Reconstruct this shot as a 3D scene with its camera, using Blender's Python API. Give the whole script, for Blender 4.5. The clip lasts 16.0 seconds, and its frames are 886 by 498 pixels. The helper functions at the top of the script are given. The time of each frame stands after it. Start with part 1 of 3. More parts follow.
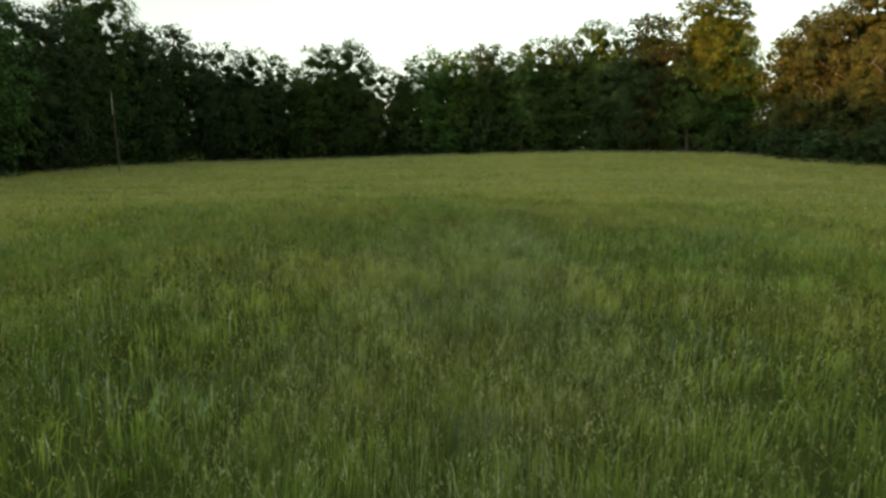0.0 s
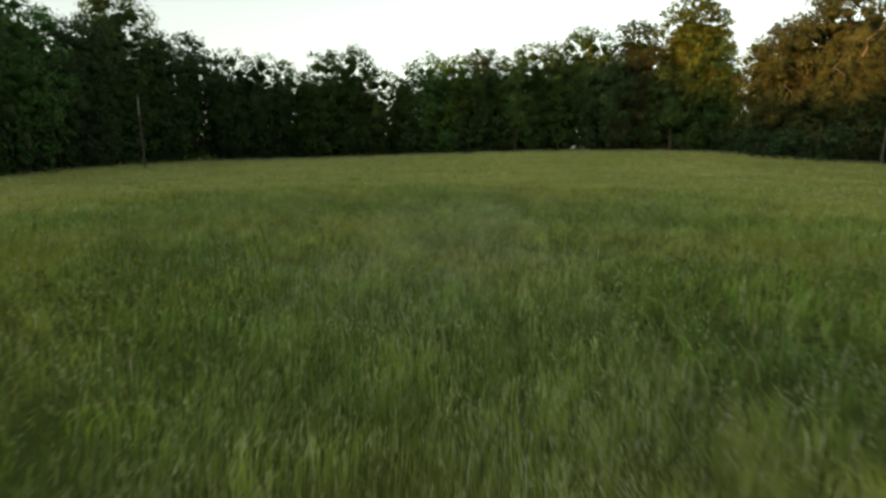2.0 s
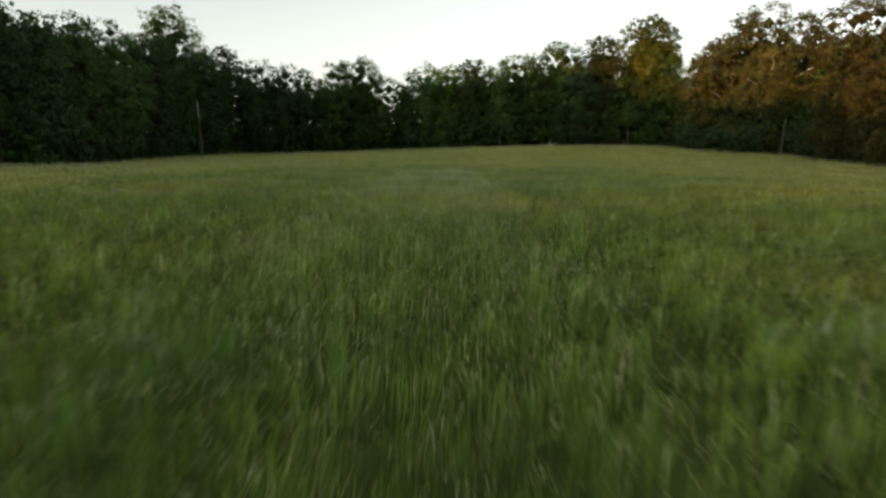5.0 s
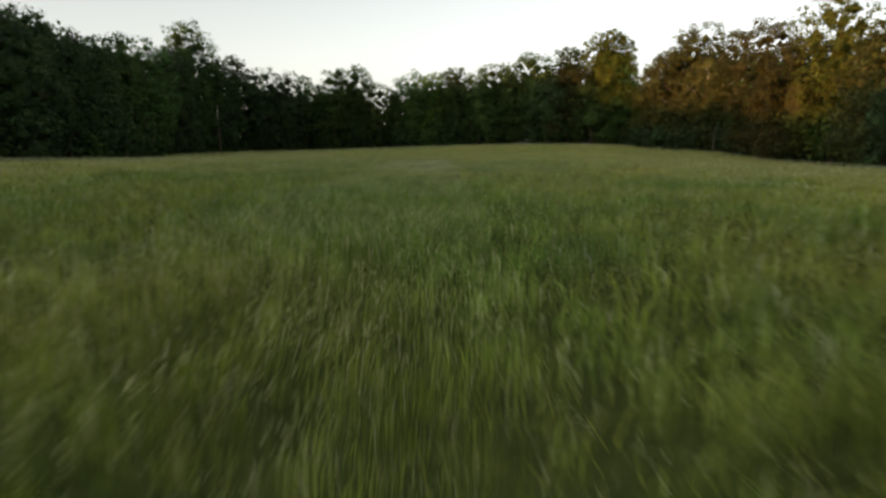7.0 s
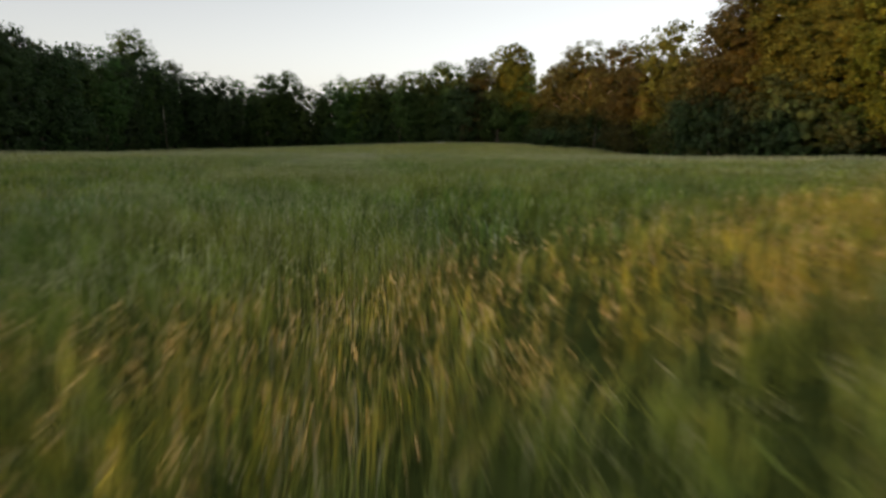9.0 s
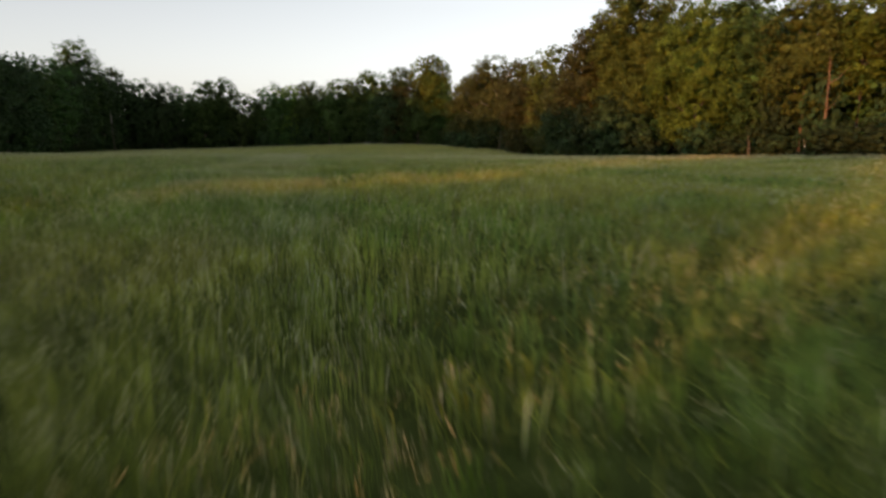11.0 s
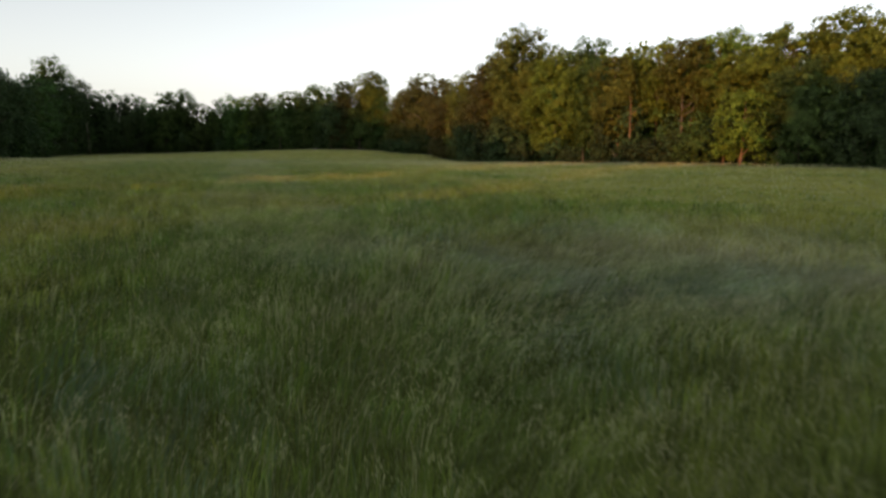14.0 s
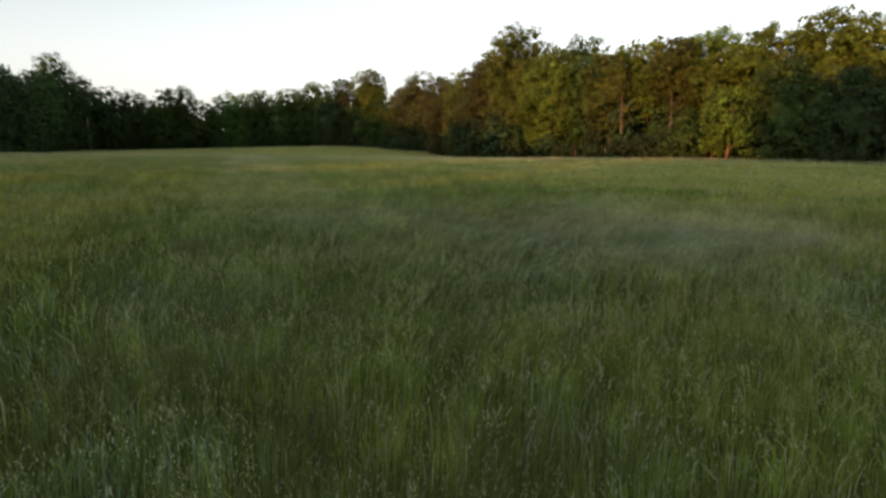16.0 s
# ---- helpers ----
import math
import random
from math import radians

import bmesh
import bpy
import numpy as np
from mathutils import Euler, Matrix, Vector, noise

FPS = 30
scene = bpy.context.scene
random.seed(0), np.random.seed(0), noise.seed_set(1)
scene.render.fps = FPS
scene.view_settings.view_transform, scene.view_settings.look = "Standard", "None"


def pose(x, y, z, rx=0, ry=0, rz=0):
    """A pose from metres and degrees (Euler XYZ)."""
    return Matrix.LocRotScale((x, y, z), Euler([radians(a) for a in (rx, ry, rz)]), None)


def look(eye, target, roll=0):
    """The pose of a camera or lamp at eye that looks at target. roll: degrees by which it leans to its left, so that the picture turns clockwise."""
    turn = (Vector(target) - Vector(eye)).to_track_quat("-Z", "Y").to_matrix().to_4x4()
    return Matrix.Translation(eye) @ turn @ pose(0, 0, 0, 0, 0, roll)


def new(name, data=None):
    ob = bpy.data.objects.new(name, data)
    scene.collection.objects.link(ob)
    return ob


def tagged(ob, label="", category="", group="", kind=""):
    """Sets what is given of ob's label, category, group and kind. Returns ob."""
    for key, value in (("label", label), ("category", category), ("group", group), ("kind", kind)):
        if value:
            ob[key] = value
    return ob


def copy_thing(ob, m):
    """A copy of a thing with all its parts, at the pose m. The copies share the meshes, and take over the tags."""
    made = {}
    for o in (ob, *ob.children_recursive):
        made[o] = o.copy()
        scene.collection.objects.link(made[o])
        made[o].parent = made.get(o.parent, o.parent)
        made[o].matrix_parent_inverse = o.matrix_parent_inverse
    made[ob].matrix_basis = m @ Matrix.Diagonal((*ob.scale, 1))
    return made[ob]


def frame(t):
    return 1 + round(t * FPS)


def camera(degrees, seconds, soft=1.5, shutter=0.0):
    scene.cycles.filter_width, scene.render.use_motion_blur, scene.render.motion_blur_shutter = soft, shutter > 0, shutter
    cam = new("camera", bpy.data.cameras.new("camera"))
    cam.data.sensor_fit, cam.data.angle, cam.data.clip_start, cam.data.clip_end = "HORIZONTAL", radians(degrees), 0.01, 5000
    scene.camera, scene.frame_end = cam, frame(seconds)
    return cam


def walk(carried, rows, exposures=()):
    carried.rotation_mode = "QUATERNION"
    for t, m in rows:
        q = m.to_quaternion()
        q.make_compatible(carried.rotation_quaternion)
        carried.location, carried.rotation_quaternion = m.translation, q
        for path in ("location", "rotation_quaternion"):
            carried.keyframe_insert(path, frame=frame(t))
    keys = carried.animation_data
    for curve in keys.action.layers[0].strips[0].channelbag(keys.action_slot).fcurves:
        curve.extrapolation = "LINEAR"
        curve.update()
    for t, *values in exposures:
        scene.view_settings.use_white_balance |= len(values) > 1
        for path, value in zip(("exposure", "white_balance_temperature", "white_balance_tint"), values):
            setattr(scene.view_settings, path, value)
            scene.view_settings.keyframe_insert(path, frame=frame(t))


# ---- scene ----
cam = camera(68.1, 16.0, soft=2.8, shutter=0.5)
METRES, EYE, TILT, LEAN, TURN = 92.0, 3.0, 0.0, 0.0, -15.3
ROWS = [
    (0.0, 0.0, 0.0, 0.0, 0.15, -9.01, -0.95),
    (0.5, 0.0005, -0.007, -0.0004, 0.17, -8.99, -0.91),
    (1.0, 0.0012, -0.0201, -0.001, 0.17, -8.95, -0.88),
    (1.5, 0.002, -0.0379, -0.0019, 0.17, -8.91, -0.85),
    (2.0, 0.003, -0.0603, -0.0029, 0.17, -8.89, -0.85),
    (2.5, 0.0041, -0.0857, -0.0039, 0.15, -8.88, -0.82),
    (3.0, 0.0055, -0.1148, -0.0051, 0.16, -8.87, -0.8),
    (5.5, 0.0085, -0.2882, -0.009, -0.23, -8.99, -0.9),
    (6.0, 0.0099, -0.3271, -0.0084, -1.08, -8.96, -0.95),
    (6.5, 0.0112, -0.365, -0.0088, -1.1, -8.98, -0.91),
    (7.0, 0.0124, -0.4046, -0.0101, -1.1, -9.0, -0.86),
    (7.5, 0.013, -0.4452, -0.0107, -1.37, -9.05, -0.87),
    (8.0, 0.0121, -0.4873, -0.013, -3.13, -8.95, -0.9),
    (8.5, 0.0124, -0.5293, -0.0137, -5.15, -8.92, -0.93),
    (9.0, 0.0099, -0.5726, -0.0149, -7.57, -8.83, -0.95),
    (9.5, 0.0097, -0.6162, -0.0127, -9.72, -8.83, -0.9),
    (12.0, -0.001, -0.8312, -0.0121, -14.57, -8.61, -0.95),
    (12.5, -0.0073, -0.8754, -0.0104, -15.3, -8.56, -0.93),
    (13.0, -0.013, -0.9184, -0.0094, -15.97, -8.49, -0.94),
    (13.5, -0.0183, -0.9531, -0.0066, -16.9, -8.45, -1.01),
    (14.0, -0.0221, -0.9765, -0.0051, -17.76, -8.41, -1.09),
    (14.5, -0.0243, -0.9897, -0.0058, -17.83, -8.37, -1.17),
    (15.0, -0.0245, -0.9937, -0.0071, -17.84, -8.32, -1.22),
    (15.5, -0.0245, -0.995, -0.0086, -17.88, -8.38, -1.24),
    (16.0, -0.0245, -0.9956, -0.0096, -17.9, -8.51, -1.27),
]

EXPOSURES = [
    (0.0, 2.47, 7500.0, 0.0), (3.0, 2.23, 7220.0, 5.0), (5.5, 2.11, 7220.0, 10.0), (7.5, 2.01, 7120.0, 14.0), (9.5, 1.84, 6980.0, 17.0),
    (12.0, 1.88, 6850.0, 17.0), (13.5, 1.95, 6850.0, 15.0), (14.5, 2.01, 6850.0, 15.0), (16.0, 2.06, 6850.0, 15.0),
]
walk(cam, [(t, pose(0, 0, EYE, TILT, LEAN, TURN) @ pose(METRES * x, METRES * y, METRES * z, 90 + pitch, roll, yaw)) for t, x, y, z, yaw, pitch, roll in ROWS], EXPOSURES)

# ---- light: clear evening sky and a low sun over the western wood ----
SUN_WAY = Vector((0.92, 0.39, -0.052)).normalized()      # the way the sunlight travels
SUN_HEIGHT = math.asin(-SUN_WAY.z)
SUN_AROUND = math.atan2(-SUN_WAY.x, -SUN_WAY.y)

world = bpy.data.worlds.new("evening_sky")
scene.world = world
world.use_nodes = True
wn = world.node_tree
sky = wn.nodes.new("ShaderNodeTexSky")
sky.sky_type = "NISHITA"
sky.sun_disc = False
sky.sun_elevation = SUN_HEIGHT
sky.sun_rotation = SUN_AROUND
sky.air_density, sky.dust_density, sky.ozone_density = 1.0, 1.0, 1.5
haze = wn.nodes.new("ShaderNodeHueSaturation")      # thin evening haze pales the sky
haze.inputs["Saturation"].default_value = 0.22
wn.links.new(sky.outputs["Color"], haze.inputs["Color"])
cool_air = wn.nodes.new("ShaderNodeMix")
cool_air.data_type, cool_air.blend_type = "RGBA", "MULTIPLY"
cool_air.inputs[0].default_value = 1.0
cool_air.inputs[7].default_value = (0.935, 1.0, 1.05, 1.0)
wn.links.new(haze.outputs["Color"], cool_air.inputs[6])
wn.links.new(cool_air.outputs[2], wn.nodes["Background"].inputs["Color"])
wn.nodes["Background"].inputs["Strength"].default_value = 0.15

sun = new("sun", bpy.data.lights.new("sun", "SUN"))
sun.data.energy = 1.4
sun.data.angle = radians(0.5)
sun.data.color = (1.0, 0.43, 0.14)
sun.matrix_world = look((-150, -60, 60), Vector((-150, -60, 60)) + SUN_WAY)


# ---- materials ----
def material(name):
    m = bpy.data.materials.new(name)
    m.use_nodes = True
    nt = m.node_tree
    nt.nodes.clear()
    return m, nt


def node(nt, kind, **values):
    n = nt.nodes.new(kind)
    for key, value in values.items():
        n.inputs[key.replace("_", " ")].default_value = value
    return n


def mix_colour(nt, fac, a, b, blend="MIX"):
    n = nt.nodes.new("ShaderNodeMix")
    n.data_type, n.blend_type = "RGBA", blend
    for socket, value in ((n.inputs[0], fac), (n.inputs[6], a), (n.inputs[7], b)):
        if isinstance(value, bpy.types.NodeSocket):
            nt.links.new(value, socket)
        else:
            socket.default_value = value if socket is n.inputs[0] else (*value, 1.0)
    return n.outputs[2]


def span(nt, value, low, high, to_low=0.0, to_high=1.0):
    n = nt.nodes.new("ShaderNodeMapRange")
    nt.links.new(value, n.inputs[0])
    for i, v in enumerate((low, high, to_low, to_high)):
        n.inputs[i + 1].default_value = v
    return n.outputs[0]


def noise_value(nt, scale, detail=3.0, source="Object"):
    c = nt.nodes.new("ShaderNodeTexCoord")
    n = node(nt, "ShaderNodeTexNoise", Scale=scale, Detail=detail)
    nt.links.new(c.outputs[source], n.inputs["Vector"])
    return n.outputs["Fac"]


def finish(nt, colour, roughness, translucency=0.0, bump=None, specular=0.3):
    out = nt.nodes.new("ShaderNodeOutputMaterial")
    b = node(nt, "ShaderNodeBsdfPrincipled", Roughness=roughness)
    b.inputs["Specular IOR Level"].default_value = specular
    nt.links.new(colour, b.inputs["Base Color"])
    if bump is not None:
        bn = node(nt, "ShaderNodeBump", Strength=bump[1], Distance=bump[2])
        nt.links.new(bump[0], bn.inputs["Height"])
        nt.links.new(bn.outputs[0], b.inputs["Normal"])
    if translucency:
        tr = nt.nodes.new("ShaderNodeBsdfTranslucent")
        nt.links.new(colour, tr.inputs["Color"])
        mx = nt.nodes.new("ShaderNodeMixShader")
        mx.inputs[0].default_value = translucency
        nt.links.new(b.outputs[0], mx.inputs[1])
        nt.links.new(tr.outputs[0], mx.inputs[2])
        nt.links.new(mx.outputs[0], out.inputs[0])
    else:
        nt.links.new(b.outputs[0], out.inputs[0])


def leaf_material(name, dark, light):
    """Leaves: each spray a tone of its own, patches over the crown, a shift from tree to tree."""
    m, nt = material(name)
    g = nt.nodes.new("ShaderNodeNewGeometry")
    o = nt.nodes.new("ShaderNodeObjectInfo")
    c = mix_colour(nt, g.outputs["Random Per Island"], dark, light)
    patch = span(nt, noise_value(nt, 0.75), 0.35, 0.65, 0.6, 1.4)
    fine = span(nt, noise_value(nt, 4.5, 4.0), 0.35, 0.65, 0.7, 1.25)
    both = nt.nodes.new("ShaderNodeMath")
    both.operation = "MULTIPLY"
    nt.links.new(patch, both.inputs[0])
    nt.links.new(fine, both.inputs[1])
    tree = span(nt, o.outputs["Random"], 0, 1, 0.7, 1.3)
    mul = nt.nodes.new("ShaderNodeMath")
    mul.operation = "MULTIPLY"
    nt.links.new(both.outputs[0], mul.inputs[0])
    nt.links.new(tree, mul.inputs[1])
    h = nt.nodes.new("ShaderNodeHueSaturation")
    nt.links.new(c, h.inputs["Color"])
    nt.links.new(mul.outputs[0], h.inputs["Value"])
    nt.links.new(span(nt, o.outputs["Random"], 0, 1, 0.475, 0.518), h.inputs["Hue"])
    finish(nt, h.outputs[0], 0.65, 0.38, specular=0.12)
    return m


LEAVES = [
    leaf_material("leaves_dark", (0.023, 0.043, 0.017), (0.049, 0.082, 0.027)),
    leaf_material("leaves_green", (0.030, 0.063, 0.015), (0.067, 0.115, 0.029)),
    leaf_material("leaves_olive", (0.058, 0.098, 0.013), (0.116, 0.168, 0.024)),
    leaf_material("leaves_rust", (0.039, 0.047, 0.013), (0.074, 0.074, 0.020)),
    leaf_material("leaves_yellow_green", (0.066, 0.104, 0.015), (0.130, 0.180, 0.027)),
    leaf_material("leaves_brown_olive", (0.051, 0.071, 0.012), (0.098, 0.119, 0.021)),
]
TINTS = ["dark green", "green", "olive green", "rust-brown", "yellow-green", "brownish olive"]


def bark_material(name, dark, light):
    m, nt = material(name)
    c = nt.nodes.new("ShaderNodeTexCoord")
    mp = node(nt, "ShaderNodeMapping")
    mp.inputs["Scale"].default_value = (6, 6, 0.9)
    nt.links.new(c.outputs["Object"], mp.inputs["Vector"])
    n = node(nt, "ShaderNodeTexNoise", Scale=2.0, Detail=6.0)
    nt.links.new(mp.outputs[0], n.inputs["Vector"])
    finish(nt, mix_colour(nt, span(nt, n.outputs["Fac"], 0.3, 0.7), dark, light), 0.9, 0, (n.outputs["Fac"], 0.6, 0.05))
    return m


BARK = bark_material("grey_brown_bark", (0.045, 0.035, 0.026), (0.13, 0.105, 0.08))
BARK_RED = bark_material("red_brown_pine_bark", (0.08, 0.045, 0.028), (0.22, 0.14, 0.09))
# pale wood of stems; on the corner trees' limbs it stands for sunlight
BARK_PALE = bark_material("pale_and_sunlit_wood", (0.18, 0.16, 0.13), (0.42, 0.39, 0.33))


def meadow_material(name, a, b, c, translucency):
    """Grass: tones a and b from blade to blade, c in drifts several metres wide."""
    m, nt = material(name)
    g = nt.nodes.new("ShaderNodeNewGeometry")
    base = mix_colour(nt, g.outputs["Random Per Island"], a, b)
    drift = span(nt, noise_value(nt, 0.11, 4.0), 0.42, 0.62)
    col = mix_colour(nt, drift, base, c)
    cool = span(nt, noise_value(nt, 0.37, 3.0), 0.52, 0.68, 0.0, 0.45)      # bluish clumps of other herbs
    col = mix_colour(nt, cool, col, (0.75 * a[0], 0.95 * a[1], 2.0 * a[2]))
    dry = span(nt, noise_value(nt, 0.63, 4.0), 0.54, 0.70, 0.0, 0.3)      # reddish-brown patches gone to seed
    col = mix_colour(nt, dry, col, (1.05 * b[0], 0.72 * b[1], 1.2 * b[2]))
    tone = span(nt, noise_value(nt, 1.1, 5.0), 0.3, 0.7, 0.52, 1.48)
    h = nt.nodes.new("ShaderNodeHueSaturation")
    nt.links.new(col, h.inputs["Color"])
    clumps = span(nt, noise_value(nt, 3.4, 3.0), 0.32, 0.68, 0.65, 1.35)
    both = nt.nodes.new("ShaderNodeMath")
    both.operation = "MULTIPLY"
    nt.links.new(tone, both.inputs[0])
    nt.links.new(clumps, both.inputs[1])
    nt.links.new(both.outputs[0], h.inputs["Value"])
    finish(nt, h.outputs[0], 0.55, translucency, specular=0.35)
    return m


GRASS = meadow_material("meadow_grass", (0.085, 0.181, 0.021), (0.222, 0.301, 0.047), (0.268, 0.290, 0.047), 0.32)
GLAUCOUS = meadow_material("blue_green_grass", (0.082, 0.150, 0.062), (0.170, 0.250, 0.115), (0.150, 0.212, 0.102), 0.32)
SEED = meadow_material("grass_seed", (0.335, 0.365, 0.158), (0.500, 0.500, 0.268), (0.450, 0.445, 0.235), 0.3)


def soil_material():
    m, nt = material("meadow_ground")
    n1, n2 = noise_value(nt, 0.12, 4.0), noise_value(nt, 3.0, 6.0)
    c = mix_colour(nt, span(nt, n2, 0.3, 0.7), (0.032, 0.046, 0.012), (0.070, 0.090, 0.025))
    c = mix_colour(nt, span(nt, n1, 0.42, 0.62, 0, 0.6), c, (0.078, 0.088, 0.026))
    finish(nt, c, 0.95, 0, (n2, 0.8, 0.08), specular=0.0)
    return m


SOIL = soil_material()


def sward_material():
    m, nt = material("low_sward")
    n1, n2, n3 = noise_value(nt, 0.11, 4.0), noise_value(nt, 1.1, 5.0), noise_value(nt, 14.0, 6.0)
    c = mix_colour(nt, span(nt, n3, 0.35, 0.65), (0.165, 0.186, 0.031), (0.345, 0.368, 0.070))
    c = mix_colour(nt, span(nt, n1, 0.42, 0.62, 0, 0.6), c, (0.340, 0.335, 0.070))
    h = nt.nodes.new("ShaderNodeHueSaturation")
    nt.links.new(c, h.inputs["Color"])
    nt.links.new(span(nt, n2, 0.3, 0.7, 0.85, 1.15), h.inputs["Value"])
    finish(nt, h.outputs[0], 0.9, 0.2, (n3, 1.0, 0.12), specular=0.1)
    return m


SWARD = sward_material()


# ---- lie of the land ----
BLADE = 0.5      # height of the grass


def rise(x, y):
    """Height of the ground at x, y: a low hill to the north-east, a swell along the eastern wood."""
    z = 0.2 + 0.0 * x
    for cx, cy, wide, tall in ((52, 74, 30, 2.12), (35, -55, 28, 1.29), (-22, 65, 30, -0.61), (55, 40, 22, -0.15), (-18, -78, 25, -0.28), (40, 5, 20, 0.12), (-23, 46, 9, -0.2)):
        z = z + tall * np.exp(-((x - cx) ** 2 + (y - cy) ** 2) / (2.0 * wide * wide))
    return z


def waves(x, y, size, seed):
    """Smooth unevenness from -1 to 1 with features about that many metres wide."""
    rng = np.random.default_rng(seed)
    total = 0.0 * x
    for _ in range(9):
        a, k, p = rng.uniform(0, 6.283), 6.283 / (size * rng.uniform(0.6, 2.0)), rng.uniform(0, 6.283)
        total = total + np.sin(k * (x * np.cos(a) + y * np.sin(a)) + p + 0.7 * np.sin(0.6 * k * (y * np.cos(a) - x * np.sin(a))))
    return total / 4.5


def mesh_from(name, verts, faces, mat, smooth=False):
    """A mesh from arrays: verts n x 3, faces m x 3 or m x 4."""
    me = bpy.data.meshes.new(name)
    verts = np.ascontiguousarray(verts, dtype=np.float32)
    faces = np.ascontiguousarray(faces, dtype=np.int32)
    n, k = faces.shape
    me.vertices.add(len(verts))
    me.vertices.foreach_set("co", verts.ravel())
    me.loops.add(n * k)
    me.loops.foreach_set("vertex_index", faces.ravel())
    me.polygons.add(n)
    me.polygons.foreach_set("loop_start", np.arange(0, n * k, k, dtype=np.int32))
    if smooth:
        me.polygons.foreach_set("use_smooth", np.ones(n, dtype=bool))
    me.update(calc_edges=True)
    me.materials.append(mat)
    return me


def build_ground():
    near = np.arange(-140, 141, 2.5)
    far = np.array([160, 200, 280, 420, 700, 1200, 2200, 4000.0])
    axis = np.concatenate([-far[::-1], near, far])
    gx, gy = np.meshgrid(axis, axis)
    gz = rise(gx, gy) + 0.03 * waves(gx, gy, 6.0, 3)
    n = len(axis)
    i = np.arange(n * n).reshape(n, n)
    faces = np.stack([i[:-1, :-1], i[:-1, 1:], i[1:, 1:], i[1:, :-1]], -1).reshape(-1, 4)
    ob = new("ground", mesh_from("ground", np.stack([gx, gy, gz], -1).reshape(-1, 3), faces, SOIL, True))
    tagged(ob, "gently rolling meadow ground under tall green grass", "ground", kind="structure")


build_ground()

# ---- the meadow ----
EDGE = [(-34, 0), (-30, 20), (-22, 45), (-20, 60), (-17, 78), (-8, 88), (15, 91), (40, 80), (56, 68), (58, 55), (57, 44), (42, 14), (32, -12), (30, -28), (32, -42), (36, -60), (42, -90), (42, -104), (-40, -104), (-38, -60)]


def in_field(x, y):
    """Whether points lie in the field inside the woods' edge."""
    inside = np.zeros(x.shape, dtype=bool)
    for (ax, ay), (bx, by) in zip(EDGE, EDGE[1:] + EDGE[:1]):
        cross = (ay > y) != (by > y)
        inside ^= cross & (x < (bx - ax) * (y - ay) / ((by - ay) or 1e-9) + ax)
    return inside


LINE_A, LINE_B, LINE_C = np.array((5.0, 16.0)), np.array((-25.0, -86.5)), np.array((-15.0, -79.5))      # the middle of the field, from north to south and round its southern bend


def off_line(x, y):
    near = 1e9
    for a, b in ((LINE_A, LINE_B), (LINE_B, LINE_C)):
        d = b - a
        u = np.clip(((x - a[0]) * d[0] + (y - a[1]) * d[1]) / (d @ d), 0, 1)
        near = np.minimum(near, np.hypot(x - a[0] - u * d[0], y - a[1] - u * d[1]))
    return near


def scatter(rng, low, high, per_square):
    """Random places in the field between two distances from its middle line."""
    n = int(per_square * 102 * 197)
    x, y = rng.uniform(-40, 62, n), rng.uniform(-102, 95, n)
    d = off_line(x, y)
    keep = (d >= low) & (d < high) & in_field(x, y)
    return x[keep], y[keep]


def thinned(rng, x, y, low, share):
    """In the long middle stretch the tall grass stands a little thinner."""
    keep = (rng.random(len(x)) < share) | (y > -4) | (y < -66) | (low > 6)
    return x[keep], y[keep]


def tufts(rng, x, y, each, spread):
    """Draw places together into tufts of so many blades."""
    n = len(x)
    at = np.arange(n) // each * each
    return x[at] + rng.normal(0, spread, n), y[at] + rng.normal(0, spread, n)


def lean(x, y):
    """How the wind has laid the grass: metres of lean per metre of height."""
    a = 2.6 * waves(x, y, 14.0, 11) + 0.6
    s = 0.16 + 0.22 * np.clip(waves(x, y, 9.0, 12), 0, 1)
    s = s * (0.5 + 0.5 * np.clip((-45.0 - y) / 20.0, 0, 1))      # upright in the north, wind-laid towards the south
    laid = np.clip(1.5 * np.exp(-((x + 15.5) ** 2 / 55 + (y + 76.8) ** 2 / 30)) + 0.6 * waves(x, y, 4.0, 13) - 0.45, 0, 1)      # a swath blown flat
    s, a = s + 1.3 * laid, a + laid * (-1.2 + 0.8 * waves(x, y, 5.0, 14) - a)
    return s * np.cos(a), s * np.sin(a)


def kites(rng, bx, by, bz, tx, ty, tz, width, bend):
    """Leaf blades: from foot b to tip t, widest at the bend. Returns verts and triangles."""
    n = len(bx)
    yaw = np.arctan2(ty - by, tx - bx) + 1.571 + rng.normal(0, 0.5, n)
    wx, wy = np.cos(yaw) * width * 0.5, np.sin(yaw) * width * 0.5
    mx, my, mz = bx + (tx - bx) * bend * 0.4, by + (ty - by) * bend * 0.4, bz + (tz - bz) * bend
    v = np.empty((n, 4, 3), dtype=np.float32)
    v[:, 0] = np.stack([bx, by, bz], -1)
    v[:, 1] = np.stack([mx - wx, my - wy, mz], -1)
    v[:, 2] = np.stack([tx, ty, tz], -1)
    v[:, 3] = np.stack([mx + wx, my + wy, mz], -1)
    i = 4 * np.arange(n)[:, None]
    f = np.concatenate([i + np.array([[0, 1, 3]]), i + np.array([[1, 2, 3]])])
    return v.reshape(-1, 3), f


